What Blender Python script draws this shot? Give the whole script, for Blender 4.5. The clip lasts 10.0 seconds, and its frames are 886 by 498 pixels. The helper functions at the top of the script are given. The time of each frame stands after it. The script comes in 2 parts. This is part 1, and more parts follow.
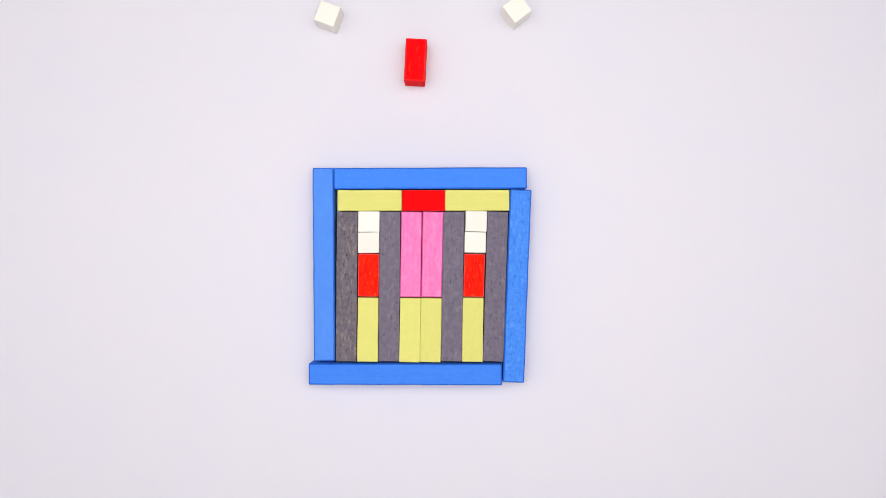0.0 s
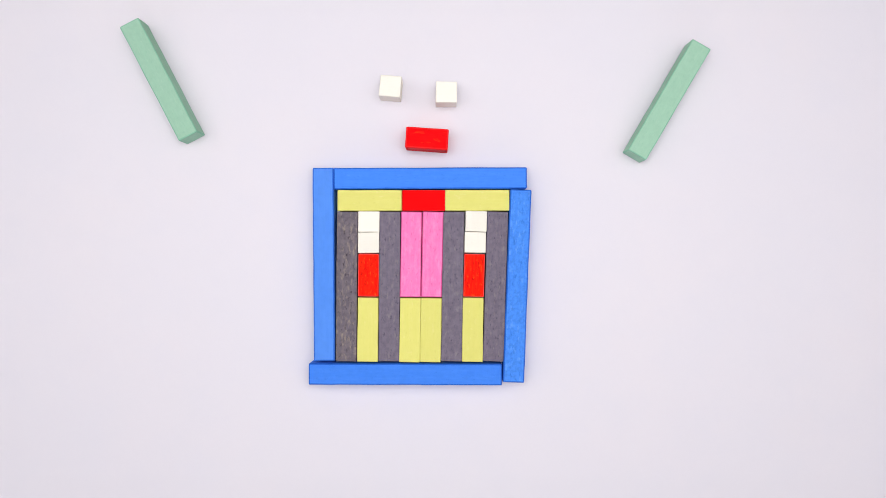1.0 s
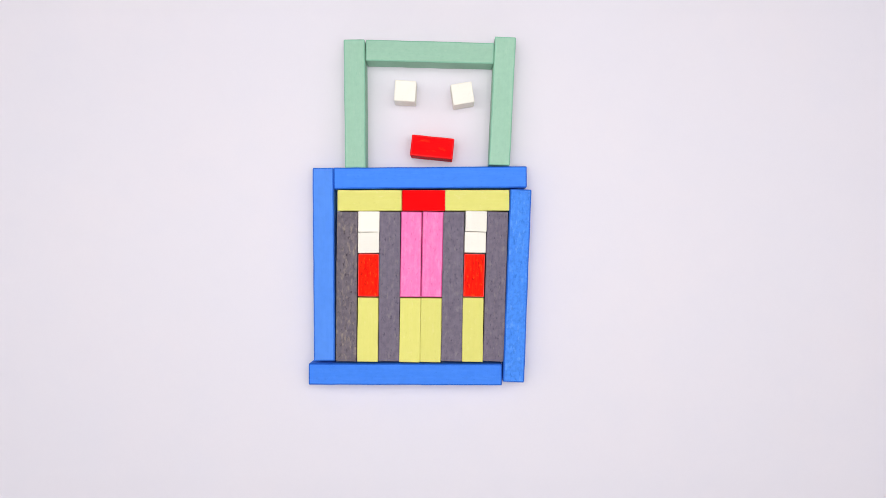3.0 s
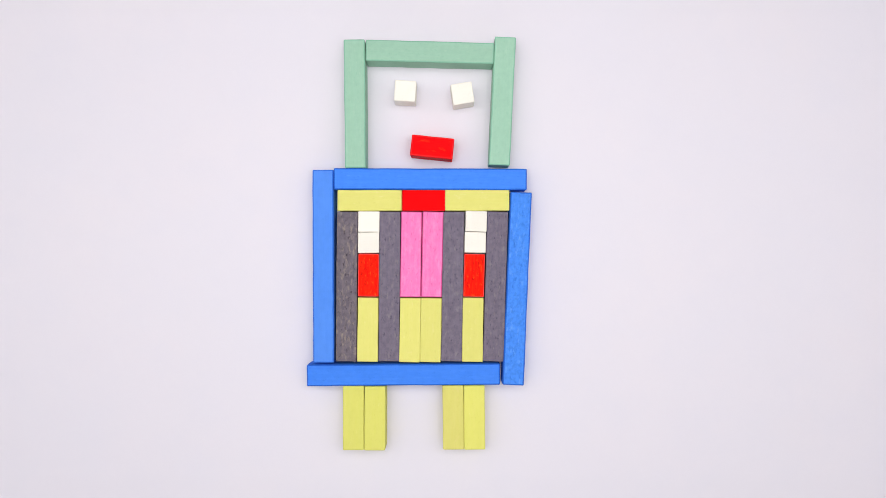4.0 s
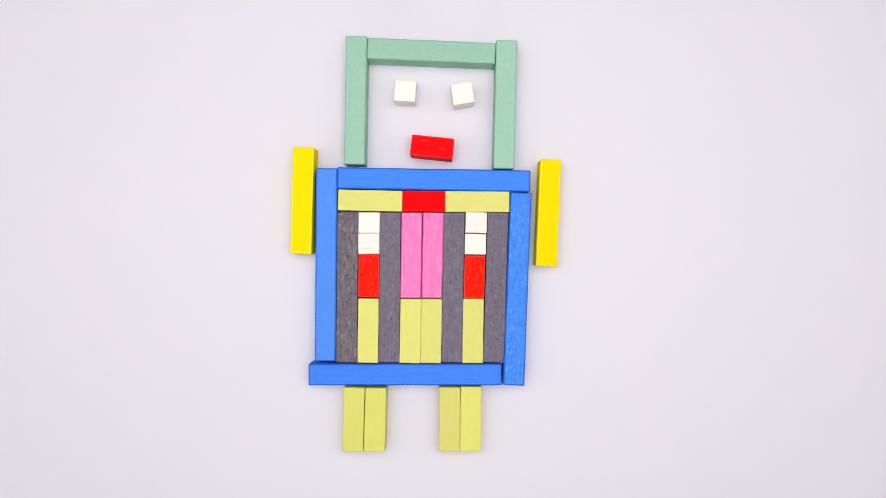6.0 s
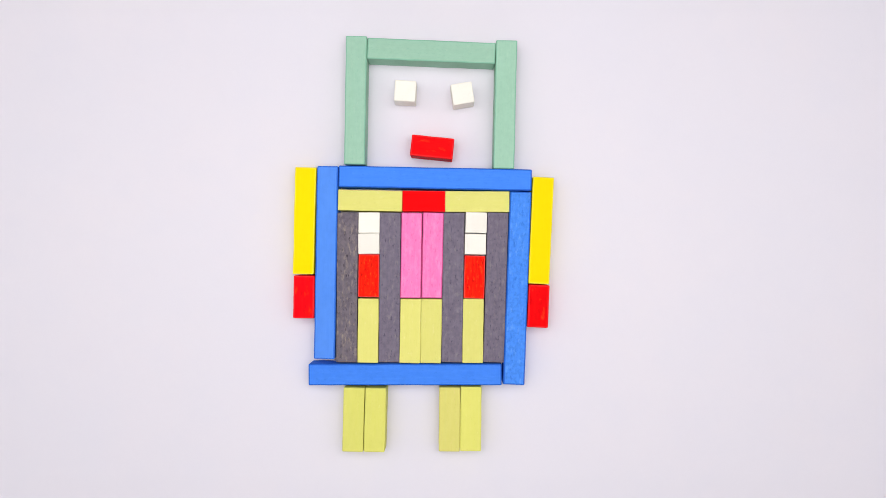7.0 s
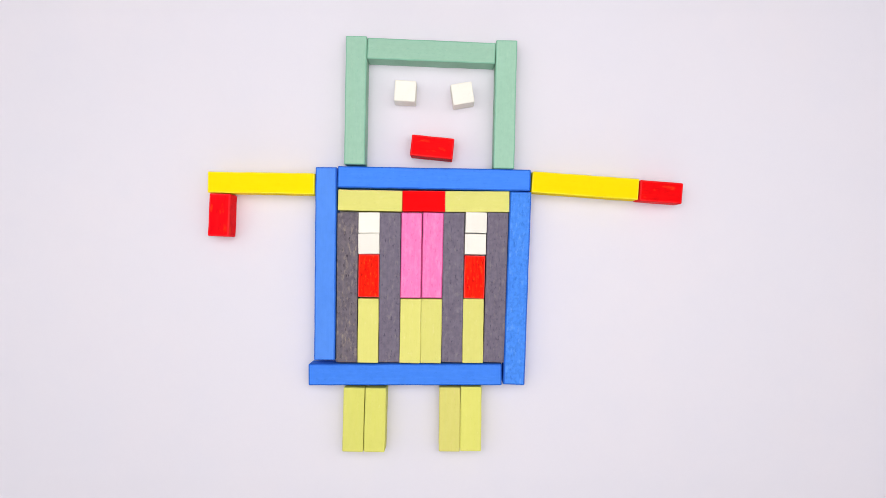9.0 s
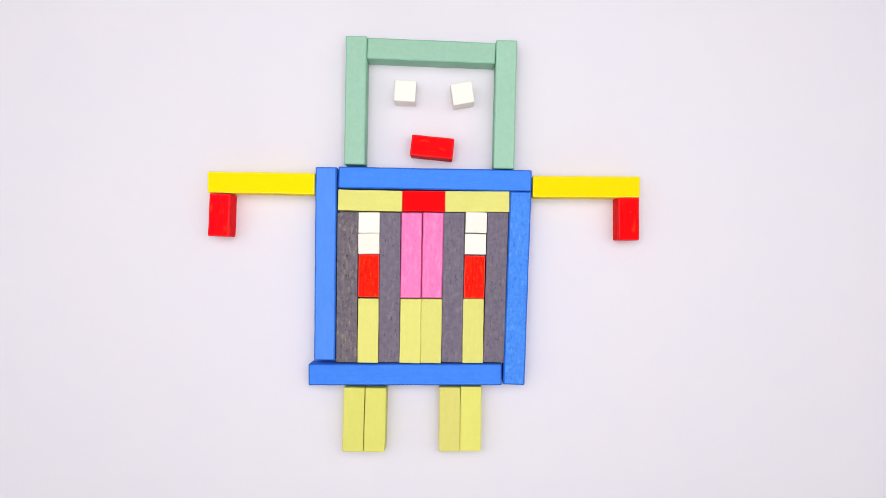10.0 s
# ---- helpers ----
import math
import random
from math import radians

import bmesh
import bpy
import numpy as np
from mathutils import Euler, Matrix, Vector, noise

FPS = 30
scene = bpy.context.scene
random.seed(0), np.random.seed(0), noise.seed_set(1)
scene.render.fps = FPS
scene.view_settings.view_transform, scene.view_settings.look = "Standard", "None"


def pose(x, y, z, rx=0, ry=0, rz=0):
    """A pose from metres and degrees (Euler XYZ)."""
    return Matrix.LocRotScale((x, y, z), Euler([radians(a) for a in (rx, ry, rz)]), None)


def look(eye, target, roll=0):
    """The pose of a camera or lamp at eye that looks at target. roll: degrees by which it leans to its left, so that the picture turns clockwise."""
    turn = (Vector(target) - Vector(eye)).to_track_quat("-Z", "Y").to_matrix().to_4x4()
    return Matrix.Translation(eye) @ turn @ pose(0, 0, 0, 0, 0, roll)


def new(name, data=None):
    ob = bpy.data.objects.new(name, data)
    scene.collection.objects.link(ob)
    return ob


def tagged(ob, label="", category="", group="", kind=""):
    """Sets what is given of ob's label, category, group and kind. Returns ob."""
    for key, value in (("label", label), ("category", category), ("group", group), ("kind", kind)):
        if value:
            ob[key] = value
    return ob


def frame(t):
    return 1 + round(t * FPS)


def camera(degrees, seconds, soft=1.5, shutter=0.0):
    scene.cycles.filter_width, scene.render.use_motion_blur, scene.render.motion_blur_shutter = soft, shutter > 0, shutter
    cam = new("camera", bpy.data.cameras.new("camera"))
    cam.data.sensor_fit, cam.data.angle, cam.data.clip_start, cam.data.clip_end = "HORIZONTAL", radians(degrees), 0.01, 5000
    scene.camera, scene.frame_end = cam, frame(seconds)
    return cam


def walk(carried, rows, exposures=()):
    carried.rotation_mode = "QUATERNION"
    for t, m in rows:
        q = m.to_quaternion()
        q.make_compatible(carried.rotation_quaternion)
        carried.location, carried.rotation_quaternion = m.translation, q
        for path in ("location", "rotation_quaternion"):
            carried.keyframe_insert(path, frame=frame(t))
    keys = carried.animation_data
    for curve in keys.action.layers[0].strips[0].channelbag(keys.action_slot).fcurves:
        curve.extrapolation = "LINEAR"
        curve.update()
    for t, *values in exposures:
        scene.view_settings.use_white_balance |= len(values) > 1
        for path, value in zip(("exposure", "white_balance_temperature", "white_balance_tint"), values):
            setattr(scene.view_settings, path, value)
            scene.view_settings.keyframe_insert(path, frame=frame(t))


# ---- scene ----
cam = camera(72, 10.0, soft=0.75)
EYE = pose(0, 0, 0.2937)
walk(cam, [(0.0, EYE), (10.0, EYE)], exposures=[(0.0, 0.0), (9.5, 0.0), (10.0, 0.045)])

# ---- light: unseen soft lamps on both sides of the table and over it, in a closed white room ----
world = bpy.data.worlds.new("room_dark")
world.use_nodes = True
world.node_tree.nodes["Background"].inputs[0].default_value = (0.9, 0.9, 1.0, 1)
world.node_tree.nodes["Background"].inputs[1].default_value = 0.0
scene.world = world


def unseen_lamp(x, y, z, size, watts, colour):
    data = bpy.data.lights.new("unseen_lamp", "AREA")
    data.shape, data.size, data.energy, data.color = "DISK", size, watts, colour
    ob = new("unseen_lamp", data)
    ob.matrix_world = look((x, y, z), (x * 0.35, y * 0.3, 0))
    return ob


unseen_lamp(-0.44, 0.06, 0.50, 0.62, 1.44, (1.0, 0.98, 0.965))
unseen_lamp(0.44, 0.06, 0.50, 0.62, 1.31, (1.0, 0.98, 0.975))
# added lamp above the camera, brightens the middle of the table
unseen_lamp(0.0, 0.045, 0.40, 0.28, 0.79, (1.0, 0.98, 0.965))
# added wide fill lamp overhead, keeps shadows faint
unseen_lamp(0.0, 0.25, 1.45, 2.0, 5.4, (0.905, 0.93, 1.0))
unseen_lamp(0.0, -1.2, 0.45, 0.9, 3.1, (0.93, 0.955, 1.0))   # added lamp low on the near side, brightens rod sides facing it; no window


# ---- materials ----
def nodes_of(name):
    mat = bpy.data.materials.new(name)
    mat.use_nodes = True
    tree = mat.node_tree
    return mat, tree, tree.nodes["Principled BSDF"]


def add(tree, kind, **values):
    node = tree.nodes.new(kind)
    for key, value in values.items():
        node.inputs[key].default_value = value
    return node


def mapped(tree, scale, random_shift=True):
    """Object coordinates, stretched; each thing takes its own piece of the pattern."""
    coord = tree.nodes.new("ShaderNodeTexCoord")
    mapping = add(tree, "ShaderNodeMapping", Scale=scale)
    tree.links.new(coord.outputs["Object"], mapping.inputs["Vector"])
    if random_shift:
        info = tree.nodes.new("ShaderNodeObjectInfo")
        far = add(tree, "ShaderNodeMath")
        far.operation = "MULTIPLY"
        far.inputs[1].default_value = 37.0
        tree.links.new(info.outputs["Random"], far.inputs[0])
        tree.links.new(far.outputs[0], mapping.inputs["Location"])
    return mapping.outputs["Vector"]


def noise_of(tree, vector, scale, detail=3.0, rough=0.6):
    node = add(tree, "ShaderNodeTexNoise", Scale=scale, Detail=detail, Roughness=rough)
    tree.links.new(vector, node.inputs["Vector"])
    return node.outputs["Fac"]


def ramp(tree, fac, lo, hi, a=0.0, b=1.0):
    node = add(tree, "ShaderNodeMapRange")
    node.inputs["From Min"].default_value, node.inputs["From Max"].default_value = lo, hi
    node.inputs["To Min"].default_value, node.inputs["To Max"].default_value = a, b
    tree.links.new(fac, node.inputs["Value"])
    return node.outputs["Result"]


def blend(tree, fac, a, b):
    node = tree.nodes.new("ShaderNodeMix")
    node.data_type = "RGBA"
    tree.links.new(fac, node.inputs[0])
    for socket, value in ((node.inputs[6], a), (node.inputs[7], b)):
        if isinstance(value, tuple):
            socket.default_value = (*value, 1)
        else:
            tree.links.new(value, socket)
    return node.outputs[2]


def painted_wood(name, colour, worn, fleck, flecks=0.3, streaks=0.4, blotches=0.4, rough=0.5, relief=0.25, fleck_size=1.0, cloud_size=1.0, cloud_dark=0.86, scuff=None, scuffs=0.0, scuff_at=0.66, scuff_size=1.0, scuff_edge=0.12):
    """Stained beech: streaks along the rod, cloudy stain, short pores, rubbed scuffs, faint relief."""
    mat, tree, bsdf = nodes_of(name)
    long_way = mapped(tree, (90, 900, 900))
    even = mapped(tree, (1, 1, 1))
    pores = mapped(tree, (600 / fleck_size, 1300 / fleck_size, 1300 / fleck_size))
    grain = noise_of(tree, long_way, 1.0, 4.0)
    cloud = noise_of(tree, even, 320.0 / cloud_size, 4.0)
    fine = noise_of(tree, even, 2200.0, 2.0)
    pore = noise_of(tree, pores, 1.0, 2.0)
    c = blend(tree, ramp(tree, grain, 0.35, 0.75, 0.0, streaks), colour, worn)
    c = blend(tree, ramp(tree, cloud, 0.4, 0.72, 0.0, blotches), c, tuple(v * cloud_dark for v in colour))
    c = blend(tree, ramp(tree, pore, 0.60, 0.72, 0.0, flecks), c, fleck)
    if scuff:
        rubbed = noise_of(tree, mapped(tree, (260 / scuff_size, 620 / scuff_size, 620 / scuff_size)), 1.0, 5.0, 0.65)
        c = blend(tree, ramp(tree, rubbed, scuff_at, scuff_at + scuff_edge, 0.0, scuffs), c, scuff)
    info = tree.nodes.new("ShaderNodeObjectInfo")
    tone = add(tree, "ShaderNodeHueSaturation")
    tree.links.new(c, tone.inputs["Color"])
    tree.links.new(ramp(tree, info.outputs["Random"], 0.0, 1.0, 0.95, 1.04), tone.inputs["Value"])
    tree.links.new(ramp(tree, info.outputs["Random"], 0.0, 1.0, 0.5005, 0.4995), tone.inputs["Hue"])
    tree.links.new(tone.outputs["Color"], bsdf.inputs["Base Color"])
    tree.links.new(ramp(tree, fine, 0.3, 0.7, rough - 0.08, rough + 0.12), bsdf.inputs["Roughness"])
    bsdf.inputs["Specular IOR Level"].default_value = 0.02
    bump = add(tree, "ShaderNodeBump", Strength=relief, Distance=0.0002)
    tree.links.new(grain, bump.inputs["Height"])
    tree.links.new(bump.outputs[0], bsdf.inputs["Normal"])
    return mat


BLUE = painted_wood("blue_stain", (0.056, 0.217, 0.80), (0.085, 0.272, 0.85), (0.028, 0.15, 0.62), 0.25, 0.4, 0.4, scuff=(0.20, 0.42, 0.92), scuffs=0.45, scuff_at=0.70, scuff_size=1.6)
PALE_BLUE = painted_wood("pale_blue_stain", (0.090, 0.268, 0.83), (0.122, 0.325, 0.87), (0.05, 0.21, 0.7), 0.2, 0.45, 0.35, scuff=(0.22, 0.43, 0.92), scuffs=0.35, scuff_at=0.71, scuff_size=1.4)
MOTTLED_BLUE = painted_wood("mottled_blue_stain", (0.066, 0.245, 0.82), (0.092, 0.31, 0.87), (0.022, 0.13, 0.55), 0.55, 0.35, 0.75, fleck_size=2.0, cloud_size=0.6, cloud_dark=0.74, scuff=(0.18, 0.41, 0.92), scuffs=0.55, scuff_at=0.56, scuff_size=1.1, scuff_edge=0.16)
LIME = painted_wood("lime_stain", (0.69, 0.66, 0.18), (0.73, 0.69, 0.235), (0.56, 0.52, 0.11), 0.22, 0.5, 0.3, cloud_dark=0.94, scuff=(0.77, 0.72, 0.33), scuffs=0.5, scuff_at=0.60)
DEEP_LIME = painted_wood("deep_lime_stain", (0.68, 0.665, 0.15), (0.71, 0.68, 0.20), (0.56, 0.51, 0.09), 0.2, 0.5, 0.4, cloud_dark=0.94, scuff=(0.76, 0.73, 0.28), scuffs=0.4, scuff_at=0.62)
WARM_LIME = painted_wood("warm_lime_stain", (0.69, 0.64, 0.168), (0.72, 0.67, 0.225), (0.58, 0.49, 0.11), 0.2, 0.5, 0.4, cloud_dark=0.94, scuff=(0.74, 0.62, 0.27), scuffs=0.4, scuff_at=0.58)
RED = painted_wood("red_stain", (0.86, 0.001, 0.004), (0.89, 0.003, 0.006), (0.70, 0.001, 0.003), 0.3, 0.4, 0.3, 0.42)
SCUFFED_RED = painted_wood("scuffed_red_stain", (0.86, 0.001, 0.005), (0.90, 0.008, 0.008), (0.62, 0.001, 0.004), 0.4, 0.6, 0.6, 0.42, fleck_size=1.6, cloud_dark=0.82, scuff=(0.90, 0.09, 0.012), scuffs=0.7, scuff_at=0.58, scuff_size=2.0, scuff_edge=0.18)
WORN_RED = painted_wood("worn_red_stain", (0.86, 0.004, 0.003), (0.90, 0.035, 0.006), (0.46, 0.001, 0.002), 0.65, 0.8, 0.4, 0.42, fleck_size=1.5, scuff=(0.90, 0.11, 0.012), scuffs=0.75, scuff_at=0.56, scuff_size=0.8, scuff_edge=0.16)
PINK = painted_wood("pink_stain", (0.91, 0.20, 0.48), (0.94, 0.275, 0.56), (0.74, 0.09, 0.29), 0.55, 0.6, 0.7, fleck_size=1.6, cloud_size=0.8, cloud_dark=0.9, scuff=(0.94, 0.38, 0.64), scuffs=0.5, scuff_at=0.48, scuff_size=1.7, scuff_edge=0.25)
GREEN = painted_wood("sea_green_stain", (0.315, 0.525, 0.39), (0.37, 0.565, 0.445), (0.23, 0.45, 0.31), 0.35, 0.4, 0.5, cloud_size=0.8, cloud_dark=0.9, scuff=(0.42, 0.60, 0.46), scuffs=0.4, scuff_at=0.58, scuff_edge=0.16)
YELLOW = painted_wood("yellow_stain", (0.92, 0.66, 0.001), (0.92, 0.69, 0.006), (0.84, 0.54, 0.001), 0.2, 0.4, 0.3, cloud_dark=0.95)
WHITE = painted_wood("bare_white_wood", (0.84, 0.80, 0.715), (0.86, 0.83, 0.755), (0.77, 0.72, 0.62), 0.25, 0.4, 0.25, cloud_dark=0.95)
DARK = painted_wood("charcoal_stain", (0.166, 0.141, 0.190), (0.21, 0.18, 0.222), (0.07, 0.058, 0.09), 0.7, 0.85, 0.7, fleck_size=1.3, cloud_size=0.7, cloud_dark=0.72, scuff=(0.27, 0.237, 0.235), scuffs=0.65, scuff_at=0.56, scuff_size=0.9, scuff_edge=0.16)
WORN_DARK = painted_wood("worn_charcoal_stain", (0.16, 0.136, 0.168), (0.205, 0.172, 0.182), (0.05, 0.042, 0.052), 0.8, 0.9, 0.85, fleck_size=1.5, cloud_size=0.7, cloud_dark=0.70, scuff=(0.33, 0.27, 0.225), scuffs=0.85, scuff_at=0.53, scuff_size=0.85, scuff_edge=0.18)


# edge colours: highlight painted on red and yellow, darker line on the rest
EDGE = {
    BLUE: painted_wood("blue_edge", (0.022, 0.115, 0.56), (0.05, 0.2, 0.75), (0.015, 0.07, 0.4)),
    PALE_BLUE: painted_wood("pale_blue_edge", (0.035, 0.15, 0.66), (0.07, 0.25, 0.8), (0.02, 0.09, 0.45)),
    MOTTLED_BLUE: painted_wood("mottled_blue_edge", (0.025, 0.125, 0.58), (0.06, 0.22, 0.75), (0.015, 0.07, 0.4)),
    RED: painted_wood("red_edge_highlight", (0.88, 0.010, 0.016), (0.90, 0.04, 0.04), (0.6, 0.002, 0.01), 0.4, 0.5),
    SCUFFED_RED: painted_wood("scarlet_edge_highlight", (0.88, 0.014, 0.02), (0.90, 0.05, 0.04), (0.6, 0.002, 0.01), 0.4, 0.5),
    WORN_RED: painted_wood("orange_red_edge_highlight", (0.90, 0.05, 0.05), (0.92, 0.12, 0.09), (0.6, 0.004, 0.01), 0.4, 0.7),
    YELLOW: painted_wood("yellow_edge_highlight", (0.92, 0.71, 0.02), (0.93, 0.77, 0.09), (0.85, 0.56, 0.002), 0.3, 0.7),
    PINK: painted_wood("pink_edge", (0.74, 0.10, 0.30), (0.85, 0.2, 0.42), (0.6, 0.05, 0.2)),
    GREEN: painted_wood("sea_green_edge", (0.24, 0.48, 0.34), (0.33, 0.56, 0.42), (0.18, 0.4, 0.27)),
}


def paper():
    mat, tree, bsdf = nodes_of("pale_lilac_paper")
    even = mapped(tree, (1, 1, 1), False)
    cloud = noise_of(tree, even, 14.0, 3.0)
    blot = noise_of(tree, even, 45.0, 3.0)
    fibre = noise_of(tree, even, 1800.0, 4.0)
    c = blend(tree, ramp(tree, cloud, 0.35, 0.65), (0.716, 0.686, 0.744), (0.732, 0.692, 0.742))
    c = blend(tree, ramp(tree, blot, 0.45, 0.7, 0.0, 0.5), c, (0.702, 0.676, 0.740))
    c = blend(tree, ramp(tree, fibre, 0.4, 0.7, 0.0, 0.35), c, (0.692, 0.66, 0.71))
    tree.links.new(c, bsdf.inputs["Base Color"])
    bsdf.inputs["Roughness"].default_value = 0.85
    bsdf.inputs["Specular IOR Level"].default_value = 0.2
    bump = add(tree, "ShaderNodeBump", Strength=0.12, Distance=0.0002)
    tree.links.new(fibre, bump.inputs["Height"])
    tree.links.new(bump.outputs[0], bsdf.inputs["Normal"])
    return mat


def wall_paint():
    mat, tree, bsdf = nodes_of("white_wall_paint")
    cloud = noise_of(tree, mapped(tree, (1, 1, 1), False), 6.0, 4.0)
    tree.links.new(blend(tree, cloud, (0.78, 0.77, 0.76), (0.82, 0.81, 0.80)), bsdf.inputs["Base Color"])
    bsdf.inputs["Roughness"].default_value = 0.9
    return mat


PAPER, PAINT = paper(), wall_paint()


# ---- the table's sheet and the room that closes the place ----
def slab(name, x0, x1, y0, y1, z0, z1, material, label):
    bm = bmesh.new()
    bmesh.ops.create_cube(bm, size=1, matrix=Matrix.Translation(((x0 + x1) / 2, (y0 + y1) / 2, (z0 + z1) / 2)) @ Matrix.Diagonal((x1 - x0, y1 - y0, z1 - z0, 1)))
    mesh = bpy.data.meshes.new(name)
    bm.to_mesh(mesh)
    bm.free()
    mesh.materials.append(material)
    return tagged(new(name, mesh), label, kind="structure")


slab("tabletop", -1.5, 1.5, -1.5, 1.5, -0.03, 0.0, PAPER, "pale lilac-white matt paper covering the tabletop")
slab("wall_north", -1.5, 1.5, 1.5, 1.6, -0.03, 1.7, PAINT, "plain white painted wall")
slab("wall_south", -1.5, 1.5, -1.6, -1.5, -0.03, 1.7, PAINT, "plain white painted wall")
slab("wall_east", 1.5, 1.6, -1.6, 1.6, -0.03, 1.7, PAINT, "plain white painted wall")
slab("wall_west", -1.6, -1.5, -1.6, 1.6, -0.03, 1.7, PAINT, "plain white painted wall")
slab("ceiling", -1.6, 1.6, -1.6, 1.6, 1.7, 1.8, PAINT, "plain white painted ceiling")


# ---- counting rods ----
CM = 0.01
SIDE = 0.98   # width and height of a rod, in centimetres; those packed in the body are a little slimmer
R = {}


def rod_mesh(name, length, material, seed, worn=0.05, side=SIDE):
    """A square rod that lies on the table: rounded, slightly uneven edges. Origin under its middle, x along it."""
    rnd = random.Random(seed)
    half, cells = length * (0.5 if length > 8 else 0.4985), max(2, int(length * 2))
    bm = bmesh.new()
    rings = []
    for i in range(cells + 1):
        x = -half + 2 * half * i / cells
        dy, dz = rnd.uniform(-0.006, 0.006), rnd.uniform(-0.004, 0.004)
        w = side / 2 + rnd.uniform(-0.004, 0.004)
        rings.append([bm.verts.new((x, y + dy, z)) for y, z in ((-w, 0), (w, 0), (w, side + dz), (-w, side + dz))])
    for a, b in zip(rings, rings[1:]):
        for k in range(4):
            bm.faces.new((a[k], a[(k + 1) % 4], b[(k + 1) % 4], b[k]))
    bm.faces.new(rings[0][::-1])
    bm.faces.new(rings[-1])
    bmesh.ops.recalc_face_normals(bm, faces=bm.faces)
    sharp = [e for e in bm.edges if e.calc_face_angle(0) > 0.8]
    rounded = bmesh.ops.bevel(bm, geom=sharp, offset=worn, segments=3, profile=0.6, affect="EDGES")
    for f in rounded["faces"]:
        f.material_index = 1 if material in EDGE else 0
    for v in bm.verts:
        if v.co.z > 0.5:
            v.co += Vector((rnd.uniform(-1, 1), rnd.uniform(-1, 1), rnd.uniform(-1, 1))) * 0.003
        v.co *= CM
    for f in bm.faces:
        f.smooth = f.calc_area() < 0.12 * CM * CM
    mesh = bpy.data.meshes.new(name)
    bm.to_mesh(mesh)
    bm.free()
    mesh.materials.append(material)
    if material in EDGE:
        mesh.materials.append(EDGE[material])
    return mesh


def rod(key, length, material, label, group, worn=0.05, side=None):
    name = "counting_cube" if length == 1 else "counting_rod"
    ob = new(name, rod_mesh(name, length, material, key, worn, side or (0.965 if group == BODY and length < 9 else SIDE)))
    R[key] = tagged(ob, label, "wooden cube" if length == 1 else "wooden rod", group)
    return ob


BODY, HEAD, FACE, LEGS, ARMS = "rods of the figure's body", "green rods of the head", "pieces of the face", "lime rods of the legs", "rods of the arms"
rod("frame_left", 9, PALE_BLUE, "long pale blue stained wooden rod lying beside the dark rods", BODY, 0.065)
rod("frame_top", 9, BLUE, "long blue stained wooden rod lying above the lime rods", BODY, 0.065, 0.995)
rod("frame_right", 9, MOTTLED_BLUE, "long mottled blue stained wooden rod closing the square", BODY, 0.065, 0.995)
rod("frame_bottom", 9, BLUE, "long blue stained wooden rod at the foot of the square", BODY, 0.065, 0.995)
for key, mat in (("dark_a", WORN_DARK), ("dark_b", DARK), ("dark_c", DARK), ("dark_d", DARK)):
    rod(key, 7, mat, "charcoal stained wooden rod with worn brown grain" if mat is WORN_DARK else "charcoal stained wooden rod upright in the striped square", BODY, 0.04)
for key in ("red_a", "red_b"):
    rod(key, 2, WORN_RED, "short orange-red stained wooden rod with dark grain streaks", BODY, 0.04)
rod("red_c", 2, RED, "short bright red stained rod between two lime rods", BODY, 0.04)
for key in ("lime_a", "lime_b", "lime_c", "lime_d"):
    rod(key, 3, LIME, "pale lime stained wooden rod standing in a stripe", BODY, 0.04)
for key in ("lime_e", "lime_f"):
    rod(key, 3, LIME, "pale lime stained wooden rod along the top row", BODY, 0.04)
for key in ("pink_a", "pink_b"):
    rod(key, 4, PINK, "pink stained wooden rod with darker speckles", BODY, 0.04)
for key in ("white_a", "white_b", "white_c", "white_d"):
    rod(key, 1, WHITE, "small bare white wooden cube above a red rod", BODY, 0.04)
rod("cube_a", 1, WHITE, "small bare white wooden cube used as an eye", FACE)
rod("cube_b", 1, WHITE, "small bare white wooden cube used as an eye", FACE)
rod("mouth", 2, SCUFFED_RED, "short bright red scuffed wooden rod used as a mouth", FACE, 0.075)
rod("green_left", 6, GREEN, "sea green stained wooden rod, side of the head", HEAD, 0.06)
rod("green_right", 6, GREEN, "sea green stained wooden rod, side of the head", HEAD, 0.06)
rod("green_top", 6, GREEN, "sea green stained wooden rod, top of the head", HEAD, 0.06)
for key, mat in (("leg_a", DEEP_LIME), ("leg_b", DEEP_LIME), ("leg_c", WARM_LIME), ("leg_d", DEEP_LIME)):
    rod(key, 3, mat, "warm lime stained wooden rod, one of a pair forming a leg" if mat is WARM_LIME else "lime stained wooden rod, one of a pair forming a leg", LEGS, 0.06)
for key in ("arm_left", "arm_right"):
    rod(key, 5, YELLOW, "bright yellow stained wooden rod, upper part of an arm", ARMS, 0.06)
for key in ("hand_left", "hand_right"):
    rod(key, 2, SCUFFED_RED, "short bright red wooden rod at the end of a yellow rod", ARMS, 0.075)


# ---- stop motion: each piece rests, then is shifted at once ----
def steps(thing, *states):
    """States of seconds, x, y in centimetres and turn in degrees; each is held until the next begins."""
    rows, last = [], None
    for t, x, y, turn in states:
        here = pose(x * CM, y * CM, 0, 0, 0, turn)
        if last is not None:
            rows.append((t - 2 / 30, last))
        rows.append((max(0, t - 1 / 30), here))
        last = here
    rows.append((10.0, last))
    walk(thing, rows)


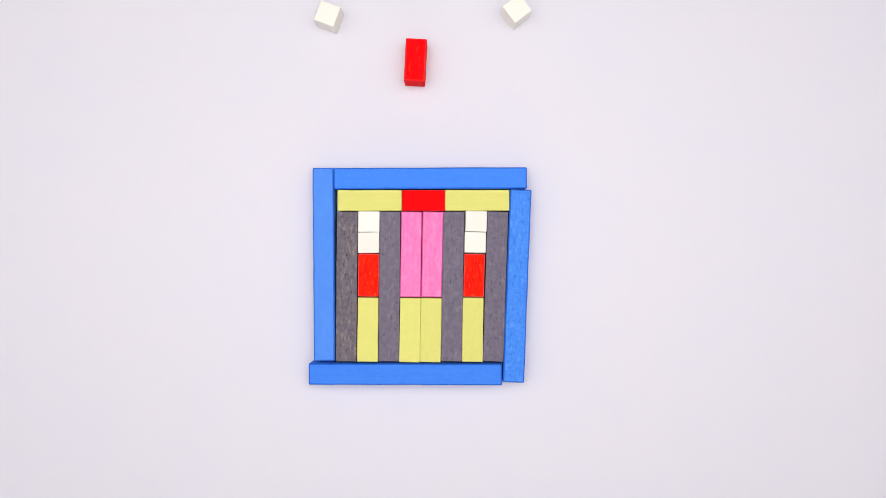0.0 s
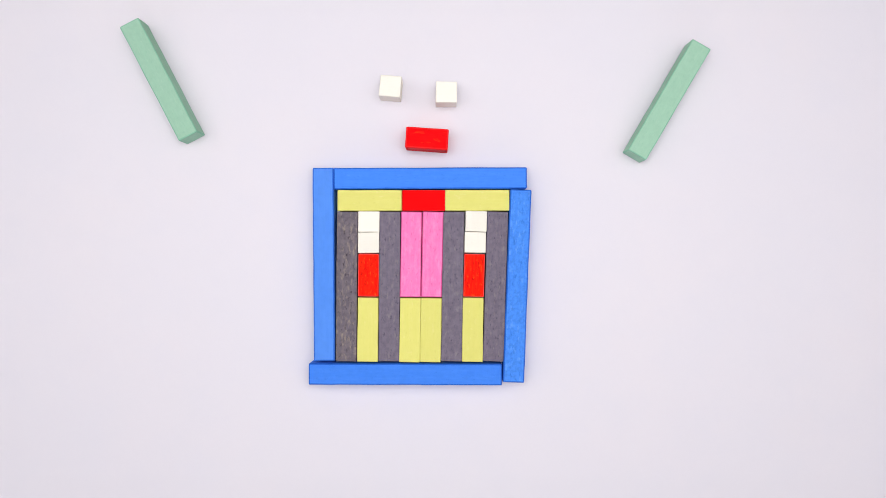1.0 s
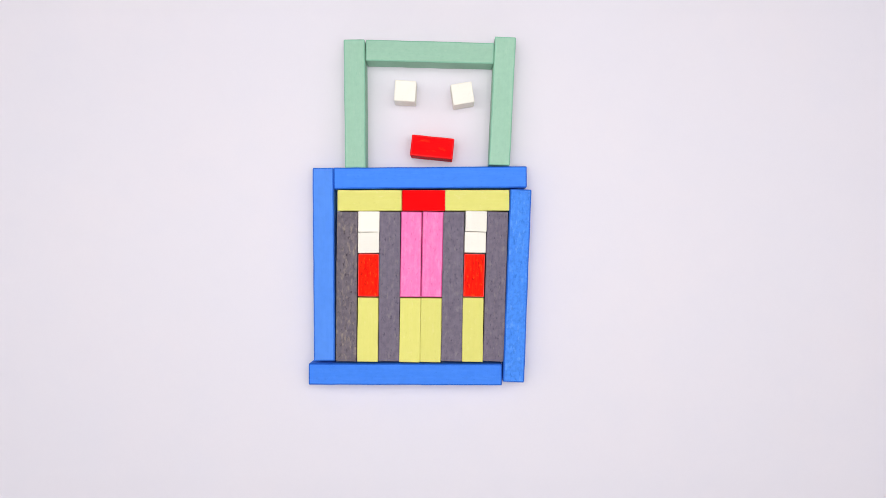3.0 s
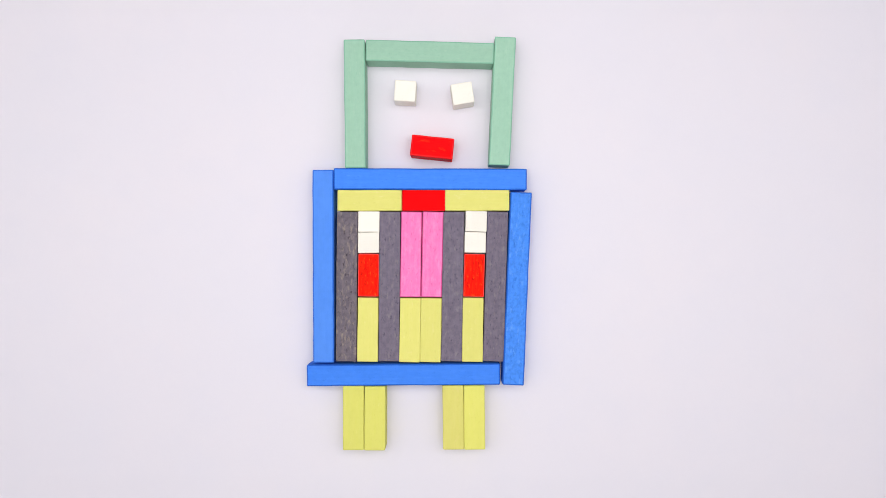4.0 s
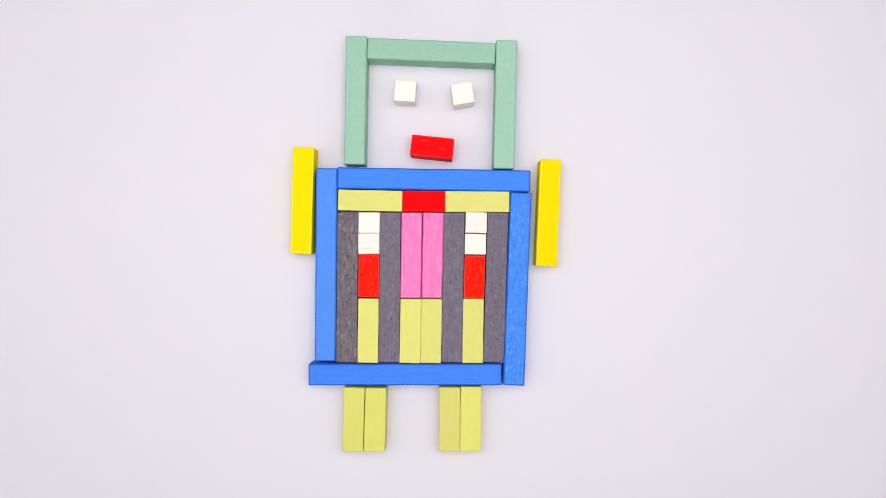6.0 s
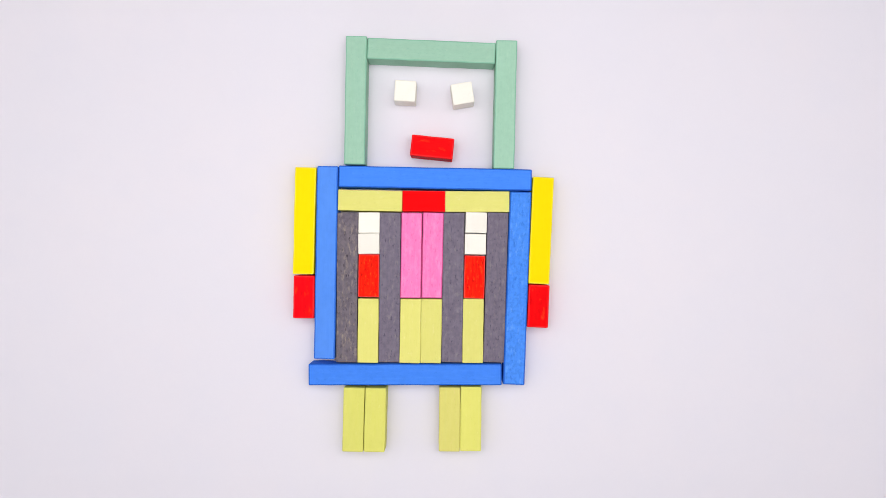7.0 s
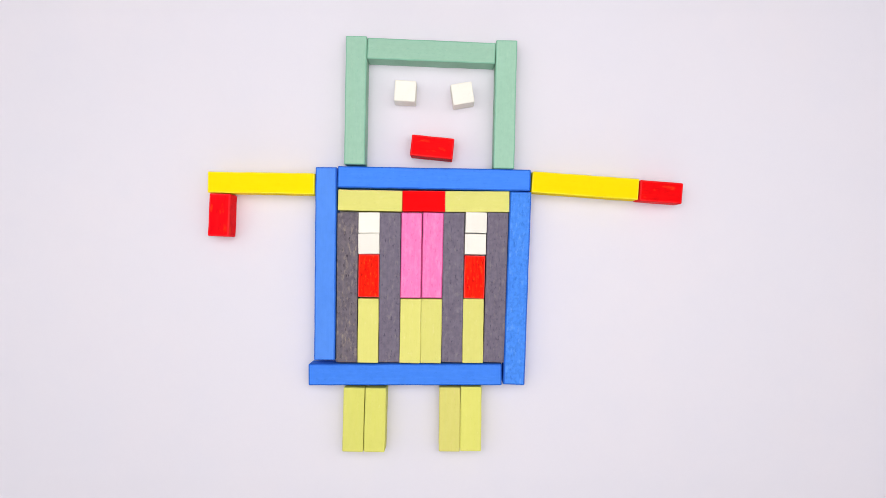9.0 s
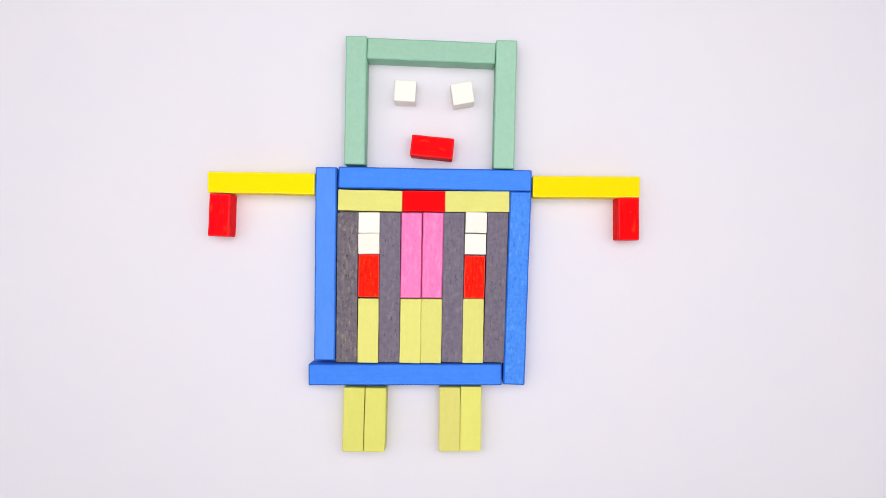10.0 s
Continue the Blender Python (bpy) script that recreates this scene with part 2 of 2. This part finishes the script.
def motions():
    steps(R['frame_left'], (0, -5.558, -0.715, -89.6), (3.8, -5.579, -0.805, -89.8), (4.8, -5.562, -0.868, -89.7), (5.4, -5.553, -0.888, -89.8), (5.6, -5.517, -0.855, -90.2), (6, -5.455, -0.725, -90.5), (6.3, -5.455, -0.630, -91.0), (7.2, -5.504, -0.630, -92.0), (7.6, -5.484, -0.680, -90.5))
    steps(R['frame_top'], (0, -0.590, 3.296, 0.2), (1.4, -0.592, 3.325, 0.4), (3.8, -0.592, 3.305, 0.1), (3.9, -0.592, 3.256, -0.2), (4.8, -0.583, 3.218, -0.3), (5.4, -0.565, 3.233, -0.8), (5.6, -0.509, 3.218, -0.7), (6, -0.425, 3.238, -1.0), (6.3, -0.365, 3.300, -1.2), (7.6, -0.429, 3.280, -1.0), (8.8, -0.414, 3.280, -1.1), (9.4, -0.372, 3.258, -1.1))
    steps(R['frame_right'], (0, 3.453, -1.724, -92.2), (1.4, 3.453, -1.711, -92.2), (3.9, 3.453, -1.849, -92.4), (4.8, 3.461, -1.862, -92.2), (6.3, 3.458, -1.829, -92.1))
    steps(R['frame_bottom'], (0, -1.755, -5.840, -0.2), (3.8, -1.842, -5.845, 0.2), (3.9, -1.842, -5.860, 0.4), (4.8, -1.765, -5.920, 0.2), (6, -1.765, -5.850, -0.0))
    steps(R['dark_a'], (0, -4.493, -1.750, -90.5), (4.8, -4.472, -1.795, -90.5))
    steps(R['dark_b'], (0, -2.497, -1.750, -90.5), (4.8, -2.484, -1.795, -90.5))
    steps(R['dark_c'], (0, 0.451, -1.750, -91.0), (4.8, 0.464, -1.794, -91.0))
    steps(R['dark_d'], (0, 2.447, -1.750, -91.8), (4.8, 2.460, -1.795, -91.8))
    steps(R['red_a'], (0, -3.474, -1.217, -90.8), (4.8, -3.461, -1.249, -90.8))
    steps(R['lime_a'], (0, -3.507, -3.763, -90.8), (4.8, -3.493, -3.808, -90.8))
    steps(R['pink_a'], (0, -1.493, -0.250, -90.9), (4.8, -1.480, -0.295, -90.9))
    steps(R['pink_b'], (0, -0.500, -0.250, -91.1), (4.8, -0.487, -0.295, -91.1))
    steps(R['lime_b'], (0, -1.537, -3.783, -91.0), (4.8, -1.523, -3.824, -91.0))
    steps(R['lime_c'], (0, -0.566, -3.783, -91.0), (4.8, -0.553, -3.826, -91.0))
    steps(R['red_b'], (0, 1.450, -1.230, -91.5), (4.8, 1.463, -1.309, -91.5))
    steps(R['lime_d'], (0, 1.390, -3.767, -90.8), (4.8, 1.403, -3.820, -90.8))
    steps(R['lime_e'], (0, -3.421, 2.263, -0.0), (4.8, -3.408, 2.249, -0.5), (5.4, -3.397, 2.256, -1.3))
    steps(R['lime_f'], (0, 1.597, 2.270, -0.0), (4.8, 1.612, 2.230, -0.3), (5.4, 1.601, 2.207, -0.3))
    steps(R['red_c'], (0, -0.901, 2.263, -0.0), (4.8, -0.895, 2.230, -0.4))
    steps(R['white_a'], (0, -3.457, 1.276, -0.5), (4.8, -3.444, 1.228, -0.5))
    steps(R['white_b'], (0, -3.471, 0.295, 0.5), (4.8, -3.457, 0.251, 0.5))
    steps(R['white_c'], (0, 1.545, 1.290, -1.5), (4.8, 1.547, 1.229, -1.5))
    steps(R['white_d'], (0, 1.500, 0.303, -1.0), (4.8, 1.508, 0.224, -1.0))
    steps(R['cube_a'], (0, -5.395, 10.974, -20.0), (0.1, -5.000, 9.684, -6.5), (0.2, -4.658, 8.803, -12.0), (0.3, -2.605, 9.868, 7.0), (0.4, -2.461, 7.592, -5.5), (2.4, 0.855, 7.382, -7.0), (2.8, 0.908, 7.250, 9.0))
    steps(R['cube_b'], (0, 3.461, 11.211, 37.0), (0.1, 3.158, 9.289, 22.0), (0.2, 2.526, 8.000, -0.5), (0.3, 1.711, 9.579, 17.0), (0.4, 0.158, 7.316, -1.0), (2, -0.539, 4.934, -6.5), (2.8, -1.763, 7.368, -3.0))
    steps(R['mouth'], (0, -1.289, 8.816, -93.0), (0.1, -0.618, 8.046, -93.1), (0.2, -0.770, 7.013, -102.4), (0.3, -0.711, 5.895, -186.9), (0.4, -0.750, 5.158, -183.8), (2, 0.263, 7.434, -180.0), (2.4, -1.822, 7.507, -184.9), (2.8, -0.503, 4.757, -185.8))
    steps(R['green_left'], (0, -25.763, 11.8, -92.5), (0.7, -19.340, 11.040, -95.4), (0.8, -17.250, 10.370, -105.0), (0.9, -15.743, 8.303, -93.4), (1, -13.257, 7.908, -62.5), (1.1, -11.164, 7.809, -86.1), (1.2, -9.382, 7.717, -87.7), (1.3, -7.586, 7.316, -87.1), (1.4, -4.138, 6.776, -89.1), (2.8, -4.110, 6.774, -89.4), (5.4, -4.057, 6.822, -89.4), (5.6, -4.136, 6.914, -89.6), (6, -4.080, 6.935, -90.9))
    steps(R['green_right'], (0, 25.750, 7.553, -92.7), (0.7, 20.830, 7.310, -94.1), (0.8, 16.460, 8.340, -90.2), (0.9, 13.125, 7.447, -88.4), (1, 10.553, 6.967, -120.3), (1.1, 10.000, 6.658, -104.5), (1.2, 7.954, 6.868, -89.1), (1.3, 5.868, 7.395, -92.0), (1.4, 2.770, 6.895, -93.9), (2, 2.769, 6.894, -92.8), (5.4, 2.774, 6.874, -93.6), (5.6, 2.809, 6.876, -91.4), (6, 2.901, 6.737, -91.4))
    steps(R['green_top'], (0, -1.066, 15.974, -2.0), (1.3, -0.908, 12.184, -3.0), (1.4, -0.599, 9.737, -4.5), (2, -0.627, 9.586, -4.1), (3, -0.618, 9.191, -1.4), (5.4, -0.586, 9.192, -1.4), (5.6, -0.647, 9.250, -2.5), (6, -0.542, 9.237, -2.3))
    steps(R['leg_a'], (0, -6.238, -17.572, -49.2), (3.5, -5.448, -12.046, -49.2), (3.6, -5.133, -10.862, -49.2), (3.7, -4.869, -9.809, -49.2), (3.8, -4.659, -8.888, -49.2), (3.9, -4.178, -7.882, -89.8), (4.4, -4.630, -8.159, -99.7), (4.5, -5.080, -7.942, -111.6), (4.6, -5.385, -7.667, -141.4), (4.8, -4.178, -7.958, -91.2))
    steps(R['leg_b'], (0, -5.479, -16.921, -49.9), (3.5, -4.690, -11.395, -49.9), (3.6, -4.374, -10.211, -49.9), (3.7, -4.111, -9.158, -49.9), (3.8, -3.900, -8.237, -49.9), (3.9, -3.178, -7.895, -90.2), (4.4, -3.660, -8.381, -100.2), (4.5, -4.100, -8.245, -113.0), (4.6, -4.746, -8.426, -141.0), (4.8, -3.171, -7.971, -91.5))
    steps(R['leg_c'], (0, 2.559, -16.882, -137.7), (3.5, 1.770, -11.355, -137.7), (3.6, 1.454, -10.171, -137.7), (3.7, 1.191, -9.118, -137.7), (3.8, 0.980, -8.197, -137.7), (3.9, 0.476, -7.855, -89.3), (4.4, 0.447, -8.267, -73.5), (4.5, 1.245, -8.531, -56.5), (4.6, 1.574, -8.388, -40.9), (4.8, 0.303, -7.945, -90.5))
    steps(R['leg_d'], (0, 3.197, -17.684, -138.3), (3.5, 2.408, -12.158, -138.3), (3.6, 2.092, -10.974, -138.3), (3.7, 1.829, -9.921, -138.3), (3.8, 1.618, -9.000, -138.3), (3.9, 1.464, -7.855, -89.5), (4.4, 1.396, -7.964, -74.0), (4.5, 2.091, -8.002, -57.1), (4.6, 2.262, -7.678, -41.1), (4.8, 1.296, -7.925, -90.7))
    steps(R['arm_left'], (0, -11.816, 16.539, -26.6), (5.3, -6.618, 11.408, -25.9), (5.4, -7.263, 8.474, 14.0), (5.5, -6.362, 6.848, 56.2), (5.6, -5.132, 6.342, 90.0), (5.8, -6.605, 4.842, 89.4), (5.9, -6.684, 3.263, 88.8), (6, -6.566, 2.263, 88.5), (6.1, -6.456, 1.317, 88.6), (7.2, -6.901, 1.237, 79.5), (7.3, -7.605, 1.336, 59.8), (7.4, -8.441, 2.546, 16.0), (7.6, -8.539, 3.204, -3.4), (8, -8.507, 3.105, -1.2), (8.1, -8.474, 3.081, -1.0))
    steps(R['arm_right'], (0, 10.816, 16.539, -153.4), (5.3, 5.566, 11.395, -157.1), (5.4, 6.132, 8.013, -204.4), (5.5, 4.895, 6.197, -247.4), (5.6, 3.809, 6.159, -272.3), (5.8, 4.987, 4.579, -272.1), (5.9, 5.039, 2.921, -272.1), (6, 4.921, 1.684, -272.4), (6.1, 4.572, 0.862, -272.6), (8.4, 4.849, 0.783, -264.1), (8.5, 5.474, 0.684, -249.2), (8.6, 6.100, 1.467, -228.1), (8.7, 6.500, 2.059, -208.3), (8.8, 6.635, 2.954, -184.1), (9.4, 6.684, 3.033, -182.6), (9.5, 6.678, 2.896, -180.2))
    steps(R['hand_left'], (0, -26.961, -4.132, -90.8), (6.3, -15.921, -3.342, -91.5), (6.4, -11.974, -2.868, -91.5), (6.5, -8.816, -2.500, -91.5), (6.6, -6.487, -2.237, -90.8), (7.2, -7.559, -2.250, -100.2), (7.3, -9.441, -1.750, -122.1), (7.4, -11.882, 1.572, -165.0), (7.6, -12.125, 3.388, -184.1), (8, -11.658, 1.816, -117.9), (8.1, -10.434, 1.590, -92.3))
    steps(R['hand_right'], (0, 26.697, -4.382, -92.3), (6.3, 13.803, -3.724, -92.3), (6.4, 9.855, -3.276, -92.3), (6.5, 6.697, -2.908, -92.3), (6.6, 4.447, -2.671, -92.3), (8.4, 5.243, -2.730, -84.3), (8.5, 6.750, -2.632, -68.9), (8.6, 8.467, -1.118, -47.4), (8.7, 9.605, 0.395, -27.3), (8.8, 10.171, 2.658, -4.5), (9.3, 10.230, 2.211, -25.7), (9.4, 9.243, 1.316, -61.4), (9.5, 8.658, 1.400, -90.0))


motions()
